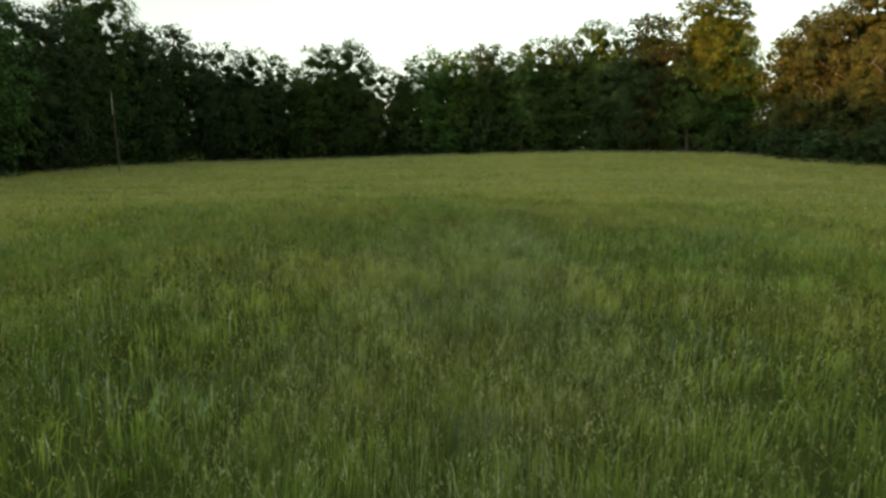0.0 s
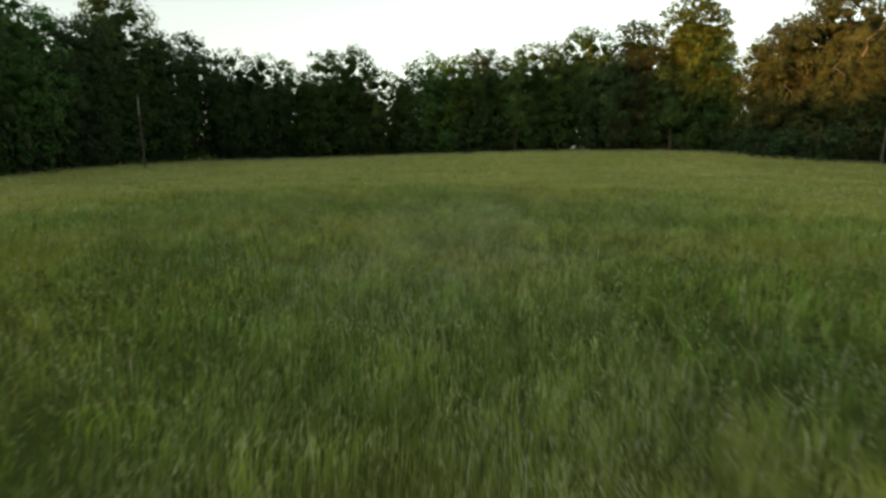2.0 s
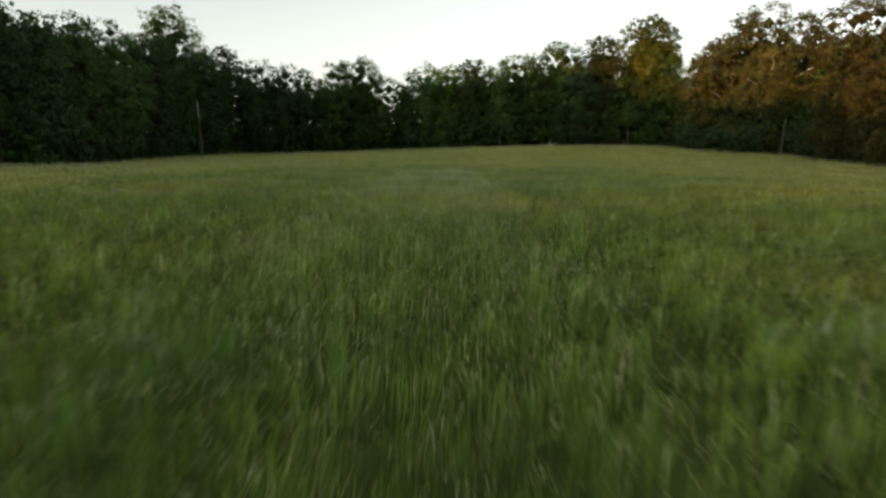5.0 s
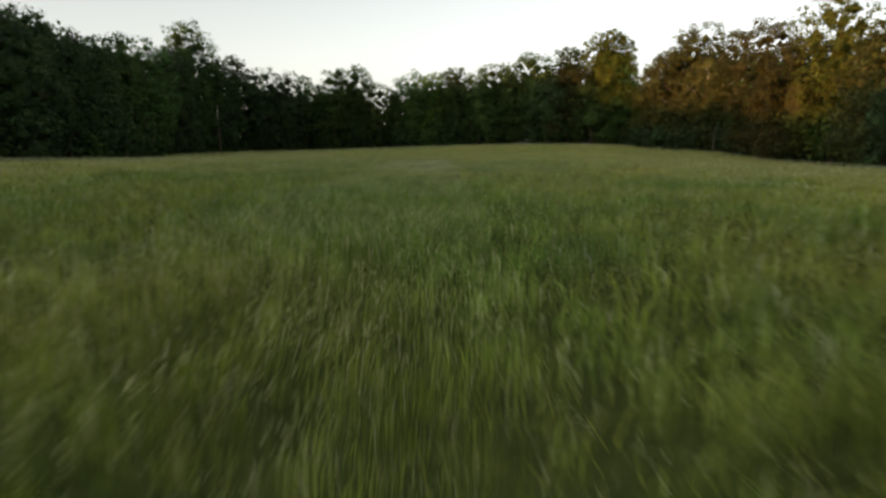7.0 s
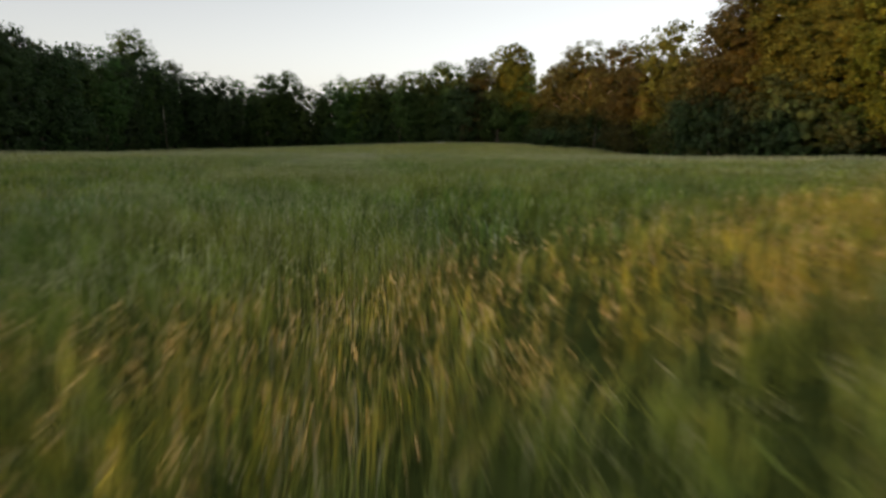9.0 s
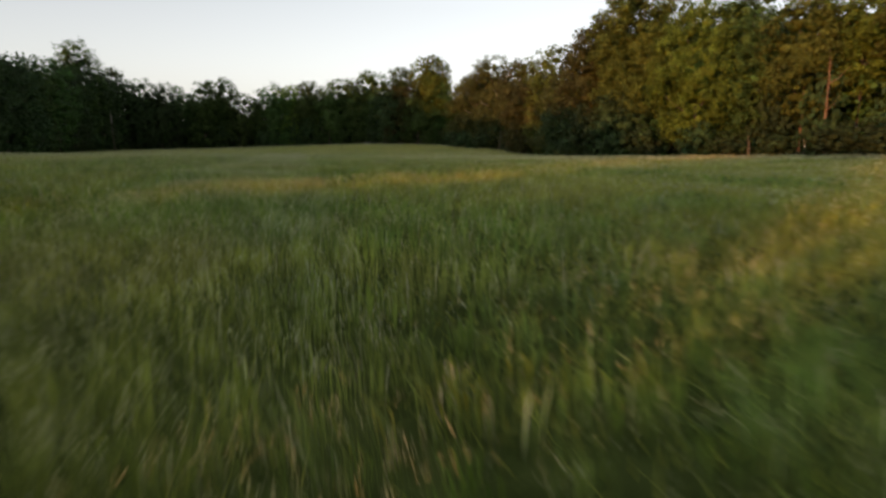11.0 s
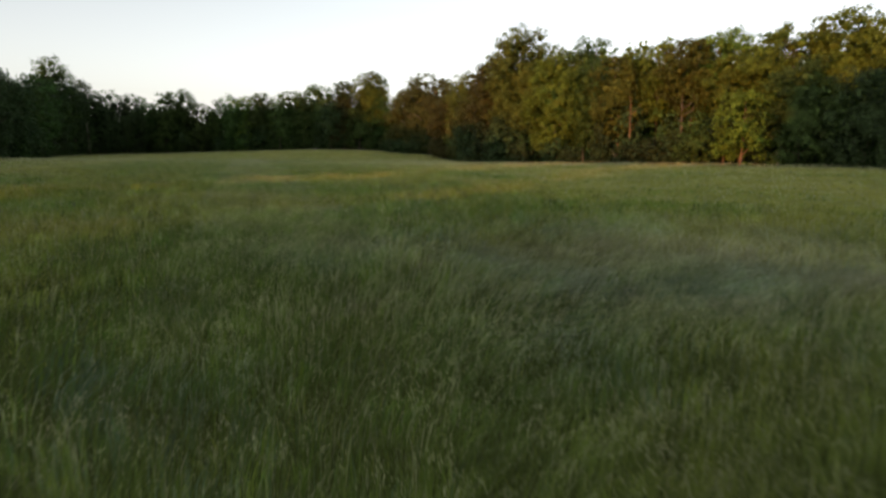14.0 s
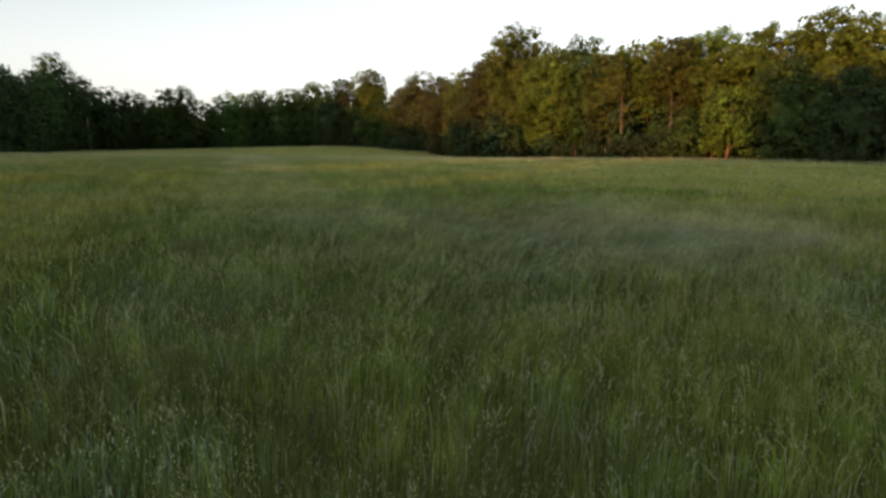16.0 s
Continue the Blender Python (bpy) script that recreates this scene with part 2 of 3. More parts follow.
def slivers(rng, bx, by, bz, tx, ty, tz, width):
    """Spikelets: pointed slivers from b to t. Returns verts and triangles."""
    n = len(bx)
    yaw = rng.uniform(0, 6.283, n)
    wx, wy = np.cos(yaw) * width * 0.5, np.sin(yaw) * width * 0.5
    v = np.stack([np.stack([bx - wx, by - wy, bz], -1), np.stack([bx + wx, by + wy, bz], -1), np.stack([tx, ty, tz], -1)], 1)
    return v.reshape(-1, 3).astype(np.float32), np.arange(3 * n).reshape(-1, 3)


def joined(chunks):
    verts, faces, at = [], [], 0
    for v, f in chunks:
        verts.append(v)
        faces.append(f + at)
        at += len(v)
    return np.concatenate(verts), np.concatenate(faces)


# drifts of blue-green grass: middle, half widths along x and y
DRIFTS = ((-26.6, -80.4, 2.6, 2.4), (-26.2, -84.0, 1.7, 1.9), (-17.4, -80.2, 3.2, 2.0), (-13.0, -79.2, 4.0, 2.4), (-16.2, -83.4, 2.6, 1.6), (-18.6, -72.8, 2.4, 2.2), (-14.8, -73.0, 3.0, 2.4), (-0.6, 7.0, 1.2, 1.0), (1.8, 5.0, 1.0, 0.7), (5.3, 6.9, 0.9, 0.8), (2.6, 9.6, 1.1, 1.2))


def blueness(x, y):
    """Share of blue-green blades among the grass at x, y."""
    share = 0.0 * x
    for cx, cy, wx, wy in DRIFTS:
        share = np.maximum(share, 0.85 * np.exp(-((x - cx) / wx) ** 2 - ((y - cy) / wy) ** 2))
    return share * np.clip(0.8 + 0.5 * waves(x, y, 2.0, 51), 0, 1)


def build_meadow():
    rng = np.random.default_rng(5)
    blades, heads, blue = [], [], []
    for low, high, many, width, seeds, loose, head in ((0, 2.2, 260, 0.0065, 150, 0.14, 0.0042), (2.2, 9.5, 100, 0.0125, 54, 0.18, 0.0064), (9.5, 16, 58, 0.024, 24, 0.3, 0.011), (16, 200, 8, 0.05, 16, 0.4, 0.02)):
        x, y = thinned(rng, *scatter(rng, low, high, many), low, 0.85)
        n = len(x)
        tuft = np.arange(n) // 14 * 14
        own, own_x, own_y = rng.uniform(-0.22, 0.20, n)[tuft], rng.normal(0, 0.15, n)[tuft], rng.normal(0, 0.15, n)[tuft]
        x, y = tufts(rng, x, y, 14, {0: 0.055, 2.2: 0.08, 9.5: 0.3}.get(low, 0.9))
        z = rise(x, y)
        h = BLADE * (0.74 + 0.16 * waves(x, y, 5.0, 21) + own + rng.uniform(-0.2, 0.2, n))
        lx, ly = lean(x, y)
        lx, ly = lx + own_x + rng.normal(0, loose, n), ly + own_y + rng.normal(0, loose, n)
        wide, bend = width * np.where((y > -4) | (y < -66) | (low > 6), 1.0, 1.2) * rng.uniform(0.5, 1.6, n), rng.uniform(0.62, 0.88, n)
        dry = rng.random(n) < (0.06 if low < 6 else 0.0)      # last year's pale stalks among the green
        cold = ~dry & (rng.random(n) < blueness(x, y))
        for to, some in ((blades, ~dry & ~cold), (heads, dry), (blue, cold)):
            to.append(kites(rng, x[some], y[some], z[some], (x + lx * h)[some], (y + ly * h)[some], (z + h)[some], wide[some], bend[some]))
        if seeds:
            x, y = thinned(rng, *scatter(rng, low, high, seeds), low, 0.55)
            n = len(x)
            z = rise(x, y)
            h = BLADE * (1.10 + 0.16 * waves(x, y, 5.0, 21) + rng.uniform(-0.15, 0.2, n))
            lx, ly = lean(x, y)
            lx, ly = lx + rng.normal(0, 0.12, n), ly + rng.normal(0, 0.12, n)
            tx, ty, tz = x + lx * h, y + ly * h, z + h
            if low < 6:
                blades.append(kites(rng, x, y, z, tx, ty, tz, np.full(n, 0.6 * head), np.full(n, 0.6)))
            spikelets = {0: 5, 2.2: 2}.get(low, 1)
            side, droop = rng.uniform(0, 6.283, n), rng.uniform(0.3, 1.1, n)      # the panicle hangs over to one side
            for k in range(spikelets):
                u = (k + rng.uniform(0.1, 0.9, n)) / spikelets
                reach, drop = 0.07 * droop * u * u, -0.10 + 0.13 * u - 0.05 * droop * u * u
                px, py, pz = tx + lx * 0.03 + reach * np.cos(side) + rng.normal(0, 0.008, n), ty + ly * 0.03 + reach * np.sin(side) + rng.normal(0, 0.008, n), tz + drop
                size = rng.uniform(0.02, 0.042, n) if low < 2 else rng.uniform(0.03, 0.06, n) if low < 6 else rng.uniform(0.06, 0.12, n)
                heads.append(slivers(rng, px, py, pz, px + (0.6 * droop * u * np.cos(side) + rng.normal(0, 0.2, n)) * size, py + (0.6 * droop * u * np.sin(side) + rng.normal(0, 0.2, n)) * size, pz + size * rng.uniform(0.3, 1.0, n), 2.2 * head * rng.uniform(0.5, 1.1, n)))
    # the close lower growth of the field, an uneven sheet that sinks to the ground in the field's middle
    ax, ay = np.meshgrid(np.arange(-48, 68, 0.8), np.arange(-108, 98, 0.8))
    away = off_line(ax, ay)
    full = np.clip((away + 1.3 * waves(ax, ay, 11.0, 43) - 6.5) / 11.0, 0, 1)
    high = -0.08 + 0.38 * full * (1 + 0.25 * waves(ax, ay, 5.0, 21)) + 0.04 * waves(ax, ay, 1.7, 31) + 0.02 * waves(ax, ay, 3.2, 41) * (1 - full)
    high = np.minimum(high, -0.14 + 0.042 * (away - 5.0))
    field = in_field(ax, ay) & (away > 5.0)
    i = np.arange(ax.size).reshape(ax.shape)
    cell = field[:-1, :-1] & field[:-1, 1:] & field[1:, 1:] & field[1:, :-1]
    cells = np.stack([i[:-1, :-1], i[:-1, 1:], i[1:, 1:], i[1:, :-1]], -1)[cell]
    used, cells = np.unique(cells, return_inverse=True)
    sheet = np.stack([ax, ay, rise(ax, ay) + high], -1).reshape(-1, 3)[used]
    sward = new("low_sward", mesh_from("low_sward", sheet, cells.reshape(-1, 4), SWARD, True))
    tagged(sward, "dense low olive-green sward between the tall grass", "grass", kind="stuff")
    # low leaning undergrass between the tall blades, thickening outwards until it closes into that sheet
    x, y = scatter(rng, 0, 15, 105)
    dense = np.clip(0.28 + 0.08 * (off_line(x, y) + 1.5 * waves(x, y, 3.0, 61) - 3.0), 0.28, 1)
    some = rng.random(len(x)) < dense
    x, y, dense = x[some], y[some], dense[some]
    n = len(x)
    coarse = np.clip(off_line(x, y) / 10.0, 0.18, 1)      # fine and upright in the middle, broad and laid over outside
    a, long, wide = rng.uniform(0, 6.283, n), rng.uniform(0.10, 0.18, n) + 0.18 * coarse, rng.uniform(0.016, 0.036, n) * coarse
    z, up = rise(x, y) + 0.02, rng.uniform(0.06, 0.24, n)
    under = np.stack([np.stack([x - wide * np.sin(a), y + wide * np.cos(a), z], -1), np.stack([x + wide * np.sin(a), y - wide * np.cos(a), z], -1), np.stack([x + long * np.cos(a), y + long * np.sin(a), z + up], -1)], 1)
    tagged(new("undergrass", mesh_from("undergrass", under.reshape(-1, 3), np.arange(3 * n).reshape(-1, 3), SWARD)), "low leaning olive-green grass under the tall blades", "grass", kind="stuff")
    # dry stalks laid over in the flattened swath
    x, y = rng.normal(-15.5, 4.2, 9000), rng.normal(-76.8, 3.0, 9000)
    n, z = len(x), rise(x, y)
    lx, ly = lean(x, y)
    lx, ly = lx * 1.2 + rng.normal(0, 0.25, n), ly * 1.2 + rng.normal(0, 0.25, n)
    h = BLADE * rng.uniform(0.75, 1.1, n)
    heads.append(kites(rng, x, y, z, x + lx * h, y + ly * h, z + h, 0.009 * rng.uniform(0.6, 1.4, n), np.full(n, 0.8)))
    tagged(new("meadow_grass", mesh_from("meadow_grass", *joined(blades), GRASS)), "tall uncut green meadow grass in drifts", "grass", kind="stuff")
    tagged(new("blue_green_grass", mesh_from("blue_green_grass", *joined(blue), GLAUCOUS)), "drifts of blue-green grass among the meadow grass", "grass", kind="stuff")
    tagged(new("grass_seed_heads", mesh_from("grass_seed_heads", *joined(heads), SEED)), "pale tan seed heads over the meadow grass", "grass", kind="stuff")


build_meadow()


# ---- trees ----
def part(name, me, parent, label=""):
    ob = new(name, me)
    ob.parent = parent
    if label:
        tagged(ob, label)
    return ob


def tube(points, radii, mat, sides=7):
    """A tapered branch along points."""
    pts = [Vector(p) for p in points]
    verts, faces = [], []
    for k, p in enumerate(pts):
        d = (pts[min(k + 1, len(pts) - 1)] - pts[max(k - 1, 0)]).normalized()
        q = d.to_track_quat("Z", "Y")
        for s in range(sides):
            a = 6.2832 * s / sides
            verts.append(p + q @ Vector((radii[k] * math.cos(a), radii[k] * math.sin(a), 0)))
    for k in range(len(pts) - 1):
        for s in range(sides):
            a, b = k * sides + s, k * sides + (s + 1) % sides
            faces.append((a, b, b + sides, a + sides))
    return mesh_from("branch", np.array([tuple(v) for v in verts]), np.array(faces), mat, True)


# low: where the crown starts; belly: how full its lower and upper halves are; bough: radius of its boughs in metres; dense: how closely they
# sit; bare: share of boughs missing; leaves: sprays a square metre; leaf: their half length; core, heart: size of the shaded insides
STYLES = {
    "r": dict(low=0.0, belly=(6.0, 2.6), bough=(0.9, 2.9), dense=1.35, bare=0.0, leaves=22, leaf=(0.10, 0.21), core=0.95, heart=0.62, flat=1.25, kind="broadleaf_tree"),
    "e": dict(low=0.13, belly=(2.2, 2.4), bough=(1.0, 2.3), dense=1.3, bare=0.06, leaves=36, leaf=(0.09, 0.17), core=0.85, heart=0.62, flat=1.25, kind="broadleaf_tree"),
    "o": dict(low=0.36, belly=(2.0, 2.4), bough=(1.0, 2.1), dense=1.3, bare=0.04, leaves=38, leaf=(0.09, 0.17), core=0.8, heart=0.62, flat=1.3, kind="broadleaf_tree"),
    "t": dict(low=0.0, belly=(5.0, 2.3), bough=(0.9, 2.5), dense=1.35, bare=0.0, leaves=22, leaf=(0.10, 0.21), core=0.95, heart=0.60, flat=1.15, kind="broadleaf_tree"),
    "s": dict(low=0.12, belly=(2.4, 2.3), bough=(0.7, 1.5), dense=1.9, bare=0.05, leaves=30, leaf=(0.10, 0.20), core=0.95, heart=0.6, flat=1.4, kind="broadleaf_tree"),
    "p": dict(low=0.26, belly=(2.0, 2.0), bough=(1.1, 2.2), dense=1.2, bare=0.05, leaves=22, leaf=(0.09, 0.19), core=0.9, heart=0.76, flat=1.6, kind="pine_tree"),
    "u": dict(low=0.0, belly=(5.0, 2.0), bough=(1.0, 2.2), dense=1.25, bare=0.0, leaves=22, leaf=(0.10, 0.20), core=1.0, heart=0.60, flat=1.25, kind="small_tree"),
    "f": dict(low=0.04, belly=(3.0, 2.2), bough=(0.6, 1.2), dense=1.0, bare=0.34, leaves=22, leaf=(0.09, 0.18), core=0.3, heart=0.6, flat=1.4, kind="small_tree"),
    "h": dict(low=0.0, belly=(6.0, 1.9), bough=(1.0, 2.0), dense=1.2, bare=0.0, leaves=6.5, leaf=(0.15, 0.28), core=1.0, heart=0.70, flat=1.2, kind="shrub"),
    "b": dict(low=-0.02, belly=(8.0, 2.3), bough=(1.4, 2.9), dense=1.2, bare=0.0, leaves=4.5, leaf=(0.20, 0.35), core=1.05, heart=0.72, flat=1.2, kind="broadleaf_tree"),
    "w": dict(low=-0.02, belly=(8.0, 2.6), bough=(1.4, 2.6), dense=1.2, bare=0.0, leaves=1.5, leaf=(0.28, 0.5), core=1.2, heart=0.9, flat=1.1, kind="broadleaf_tree"),
}


def hull(way_z, angle, radius, half, belly):
    """Points of a plain crown: way_z from -1 (foot) to 1 (top), angle round the trunk."""
    p = np.where(way_z < 0, belly[0], belly[1])
    rho = radius * np.clip(1 - np.abs(way_z) ** p, 0, 1) ** (1 / p)
    return np.stack([rho * np.cos(angle), rho * np.sin(angle), half * way_z], -1)


HEART = np.array([(1, 0, 0), (0, 1, 0), (-1, 0, 0), (0, -1, 0), (0, 0, 1), (0, 0, -1)])      # the shaded heart of a bough
HEART_FACES = np.array([(0, 1, 4), (1, 2, 4), (2, 3, 4), (3, 0, 4), (1, 0, 5), (2, 1, 5), (3, 2, 5), (0, 3, 5)])


def unit(v):
    return v / (np.linalg.norm(v, axis=-1, keepdims=True) + 1e-6)


def make_crown(rng, st, height, radius, towards, tint, fullness):
    """A crown of boughs set over an uneven form; each bough carries clusters of leaf sprays on its outer side, with shade between them."""
    half = 0.5 * height * (1 - st["low"])
    middle = np.array((0, 0, height * st["low"] + half))
    area = 2 * math.pi * radius * 2 * half * 0.8 + 2.5 * radius * radius
    scale = min(1.0, radius / 3.0)
    mean = 0.5 * (st["bough"][0] + st["bough"][1]) * scale
    many = max(10, int(st["dense"] * area / (math.pi * mean * mean)))
    way_z = (np.arange(many) + rng.uniform(0, 1, many)) / many * 2 - 1
    angle = np.arange(many) * 2.39996 + rng.normal(0, 0.35, many)
    base = hull(way_z, angle, radius, half, st["belly"])
    phase = rng.uniform(0, 6.283, 3)      # no crown is round: it bulges and falls back
    base[:, :2] *= (0.92 + 0.14 * np.sin(2 * angle + 2.2 * way_z + phase[0]) + 0.10 * np.sin(3 * angle - 3.1 * way_z + phase[1]))[:, None]
    base[:, 2] *= 1 + 0.05 * np.sin(2 * angle + phase[2])
    size = rng.uniform(*st["bough"], many) * scale
    base[:, :2] *= (1 - 0.45 * rng.random(many) ** 2.2)[:, None]      # some boughs sit deeper inside
    out = unit(base / np.array((radius, radius, half)) + np.array((0, 0, 0.15)))
    at = base - out * (size * rng.uniform(0.55, 1.2, many))[:, None]
    stays = rng.random(many) >= st["bare"]
    size, out, at = size[stays], out[stays], at[stays]
    squash = np.array((1, 1, 1 / st["flat"]))

    # the shaded inside: one uneven form and the heart of every bough
    rings, seg = 9, 12
    zz, aa = np.meshgrid(np.sin(np.linspace(-1.5, 1.5, rings)), np.linspace(0, 6.283, seg, endpoint=False), indexing="ij")
    core = middle + hull(zz.ravel(), aa.ravel(), max(0.3, radius - 1.45 * mean), max(0.5, half - 1.4 * mean), st["belly"]) * (0.85 * st["core"] * rng.uniform(0.7, 1.05, rings * seg))[:, None]
    i = np.arange(rings * seg).reshape(rings, seg)
    j = np.roll(i, -1, axis=1)
    quads = np.stack([i[:-1], j[:-1], j[1:], i[1:]], -1).reshape(-1, 4)
    pieces = [(core, np.concatenate([quads[:, [0, 1, 2]], quads[:, [0, 2, 3]]]))]
    for c, r in zip(at, size):
        pieces.append((middle + c + HEART * squash * r * 0.6 * st["heart"] * rng.uniform(0.7, 1.3, (len(HEART), 1)), HEART_FACES))

    # clusters on the boughs, sprays of leaves in the clusters
    per = 13
    own = np.repeat(np.arange(len(size)), per)
    way = unit(rng.normal(0, 1, (len(own), 3)) + 0.8 * out[own] + np.array((0, 0, 0.2)))
    tuft = at[own] + way * squash * (size[own] * rng.uniform(0.55, 1.08, len(own)))[:, None]
    wide = size[own] * rng.uniform(0.24, 0.5, len(own))
    n = int(st["leaves"] * area * fullness * 1.1)
    k = rng.choice(len(own), n, p=wide ** 2 / (wide ** 2).sum())
    p = tuft[k] + unit(rng.normal(0, 1, (n, 3)) + 0.35 * way[k]) * np.array((1, 1, 0.68)) * (wide[k] * rng.random(n) ** 0.45)[:, None]
    hidden = np.zeros(n, dtype=bool)
    for b, (c, r) in enumerate(zip(at, size)):
        hidden |= (own[k] != b) & ((((p - c) / squash) ** 2).sum(-1) < (0.6 * r) ** 2)
    if towards is not None:      # fewer leaves on the side away from the open field
        hidden |= (p[:, 0] * math.cos(towards) + p[:, 1] * math.sin(towards) < -0.25 * radius) & (rng.random(n) < 0.65)
    hidden |= p[:, 2] < -half
    p, k = p[~hidden], k[~hidden]
    n = len(p)
    nor = unit(0.6 * unit(p - tuft[k]) + 0.35 * way[k] + rng.normal(0, 0.42, (n, 3)) + np.array((0, 0, 0.3)))
    a = unit(np.cross(nor, rng.normal(0, 1, (n, 3))))
    b = np.cross(nor, a)
    p = p + middle
    s = rng.uniform(*st["leaf"], (n, 1))
    w = s * rng.uniform(0.5, 0.85, (n, 1))
    v = np.stack([p - a * s, p - b * w + nor * 0.3 * w, p + a * s, p + b * w + nor * 0.3 * w], 1).reshape(-1, 3)
    q = 4 * np.arange(n)[:, None]
    pieces.append((v, np.concatenate([q + np.array([[0, 1, 3]]), q + np.array([[1, 2, 3]])])))
    return mesh_from("crown", *joined(pieces), LEAVES[tint]), middle + at


def make_tree(style, seed, height, radius, tint, towards=None, fullness=1.0):
    """A tree of a style: an Empty with trunk, limbs and crown. towards: the way of the open field, where its foliage is fullest."""
    rng = np.random.default_rng(seed)
    st = STYLES[style]
    root = new(st["kind"])
    bark = BARK_RED if style in "pf" else BARK
    thick = {"f": 0.22, "u": 0.10, "h": 0.05, "p": 0.14, "e": 0.14, "o": 0.15}.get(style, 0.2) * height / 14
    wobble = rng.normal(0, 0.012 * height, (6, 2))
    zs = np.linspace(-0.15, height * (0.92 if style not in "uh" else 0.7), 6)
    pts = [(wobble[k, 0] * k / 3, wobble[k, 1] * k / 3, z) for k, z in enumerate(zs)]
    part("trunk", tube(pts, [thick * f for f in (1.5, 1.05, 0.85, 0.62, 0.4, 0.15)], bark), root)
    crown, ends = make_crown(rng, st, height, radius, towards, tint, fullness)
    part("crown", crown, root)
    limbs = ends[np.argsort(rng.random(len(ends)))[:7 if style != "f" else 4]] * (1.0 if style != "f" else 0.8)
    for c in limbs:
        z0 = max(0.06 * height, c[2] - 0.5 * math.hypot(c[0], c[1]) - 0.6)
        mid = (0.45 * c[0], 0.45 * c[1], z0 + 0.35 * (c[2] - z0))
        part("limb", tube([(0, 0, z0), mid, tuple(c)], [0.5 * thick, 0.32 * thick, 0.1 * thick], bark, 5), root)
    return root


WORDS = {"r": "broad-crowned tree", "t": "upright leafy tree", "e": "round-boughed leafy tree", "o": "bare-stemmed leafy tree", "s": "airy open-crowned tree", "p": "pine with bare reddish trunk", "u": "bushy low-branched tree", "h": "leafy shrub", "f": "fork-trunked open tree", "b": "leafy tree", "w": "leafy tree"}


def describe(tree, height, style, tint, group, where):
    size = "small" if height < 8 else "tall" if height > 15 else "mid-sized"
    return tagged(tree, f"{size} {TINTS[tint]} {WORDS[style]} {where}", "shrub" if style == "h" else "tree", group)


def foot(x, y):
    return (x, y, float(rise(np.float64(x), np.float64(y))) - 0.05)


def grow(x, y, height, radius, code, group, where):
    """A tree of the front rank, with its own crown, rooted at x, y."""
    style, tint = code[0], int(code[1])
    tree = make_tree(style, int(1000 + 31 * x + 17 * y), height, radius, tint, math.atan2(-10 - y, 5 - x), 1.4 if x > 55 or (x > 25 and y < 60) else 1.0)
    tree.location = foot(x, y)
    return describe(tree, height, style, tint, group, where)


# trees that stand deep in the woods and bushes at their foot: a few grown once, then copied
MODELS = {s: [make_tree(s, 100 + 10 * i + k, tall, wide, 0) for k in range(n)] for i, (s, n, tall, wide) in enumerate((("h", 4, 4.5, 2.1), ("b", 4, 13.0, 3.9), ("w", 3, 13.0, 3.4)))}
MODEL_SIZE = {"h": (4.5, 2.1), "b": (13.0, 3.9), "w": (13.0, 3.4)}


def plant(x, y, height, radius, code, group, where):
    """A copy of one of those, of a height and crown radius, rooted at x, y."""
    style, tint = code[0], int(code[1])
    tall, wide = MODEL_SIZE[style]
    m = Matrix.LocRotScale(foot(x, y), Euler((0, 0, random.uniform(0, 6.283))), (radius / wide, radius / wide, height / tall))
    tree = copy_thing(MODELS[style][random.randrange(len(MODELS[style]))], m)
    for o in tree.children:
        if o.name.startswith("crown"):
            o.material_slots[0].link = "OBJECT"
            o.material_slots[0].material = LEAVES[tint]
    return describe(tree, height, style, tint, group, where)


# x, y, height, crown radius, style and tint
WEST = [
    (-28.6, 33.5, 14.2, 2.9, 'r0'),
    (-26.2, 40.1, 12.5, 1.8, 't0'),
    (-24.2, 44.3, 13.4, 1.9, 't0'),
    (-22.8, 52.3, 14.3, 1.9, 't1'),
    (-20.7, 58.8, 14.9, 2.3, 'r1'),
    (-18.0, 80.7, 20.4, 3.8, 'r1'),
    (-13.2, 85.3, 15.6, 2.8, 'r0'),
    (-10.8, 94.0, 17.2, 2.2, 's0'),
    (-6.6, 93.2, 15.0, 4.1, 'r0'),
    (-1.6, 92.8, 13.8, 3.5, 't0'),
    (2.3, 96.2, 14.5, 2.2, 't1'),
    (7.5, 93.9, 14.8, 2.9, 'r1'),
    (11.8, 95.4, 15.5, 3.9, 'r1'),
    (14.8, 91.9, 12.2, 2.7, 'r1'),
    (-20.0, 70.5, 15.4, 3.2, 'r0'),
    (-17.8, 80.0, 17.9, 3.1, 'r0'),
    (-13.9, 87.3, 16.5, 2.8, 'r0'),
    (-26.4, 42.3, 13.7, 2.3, 'r0'),
]
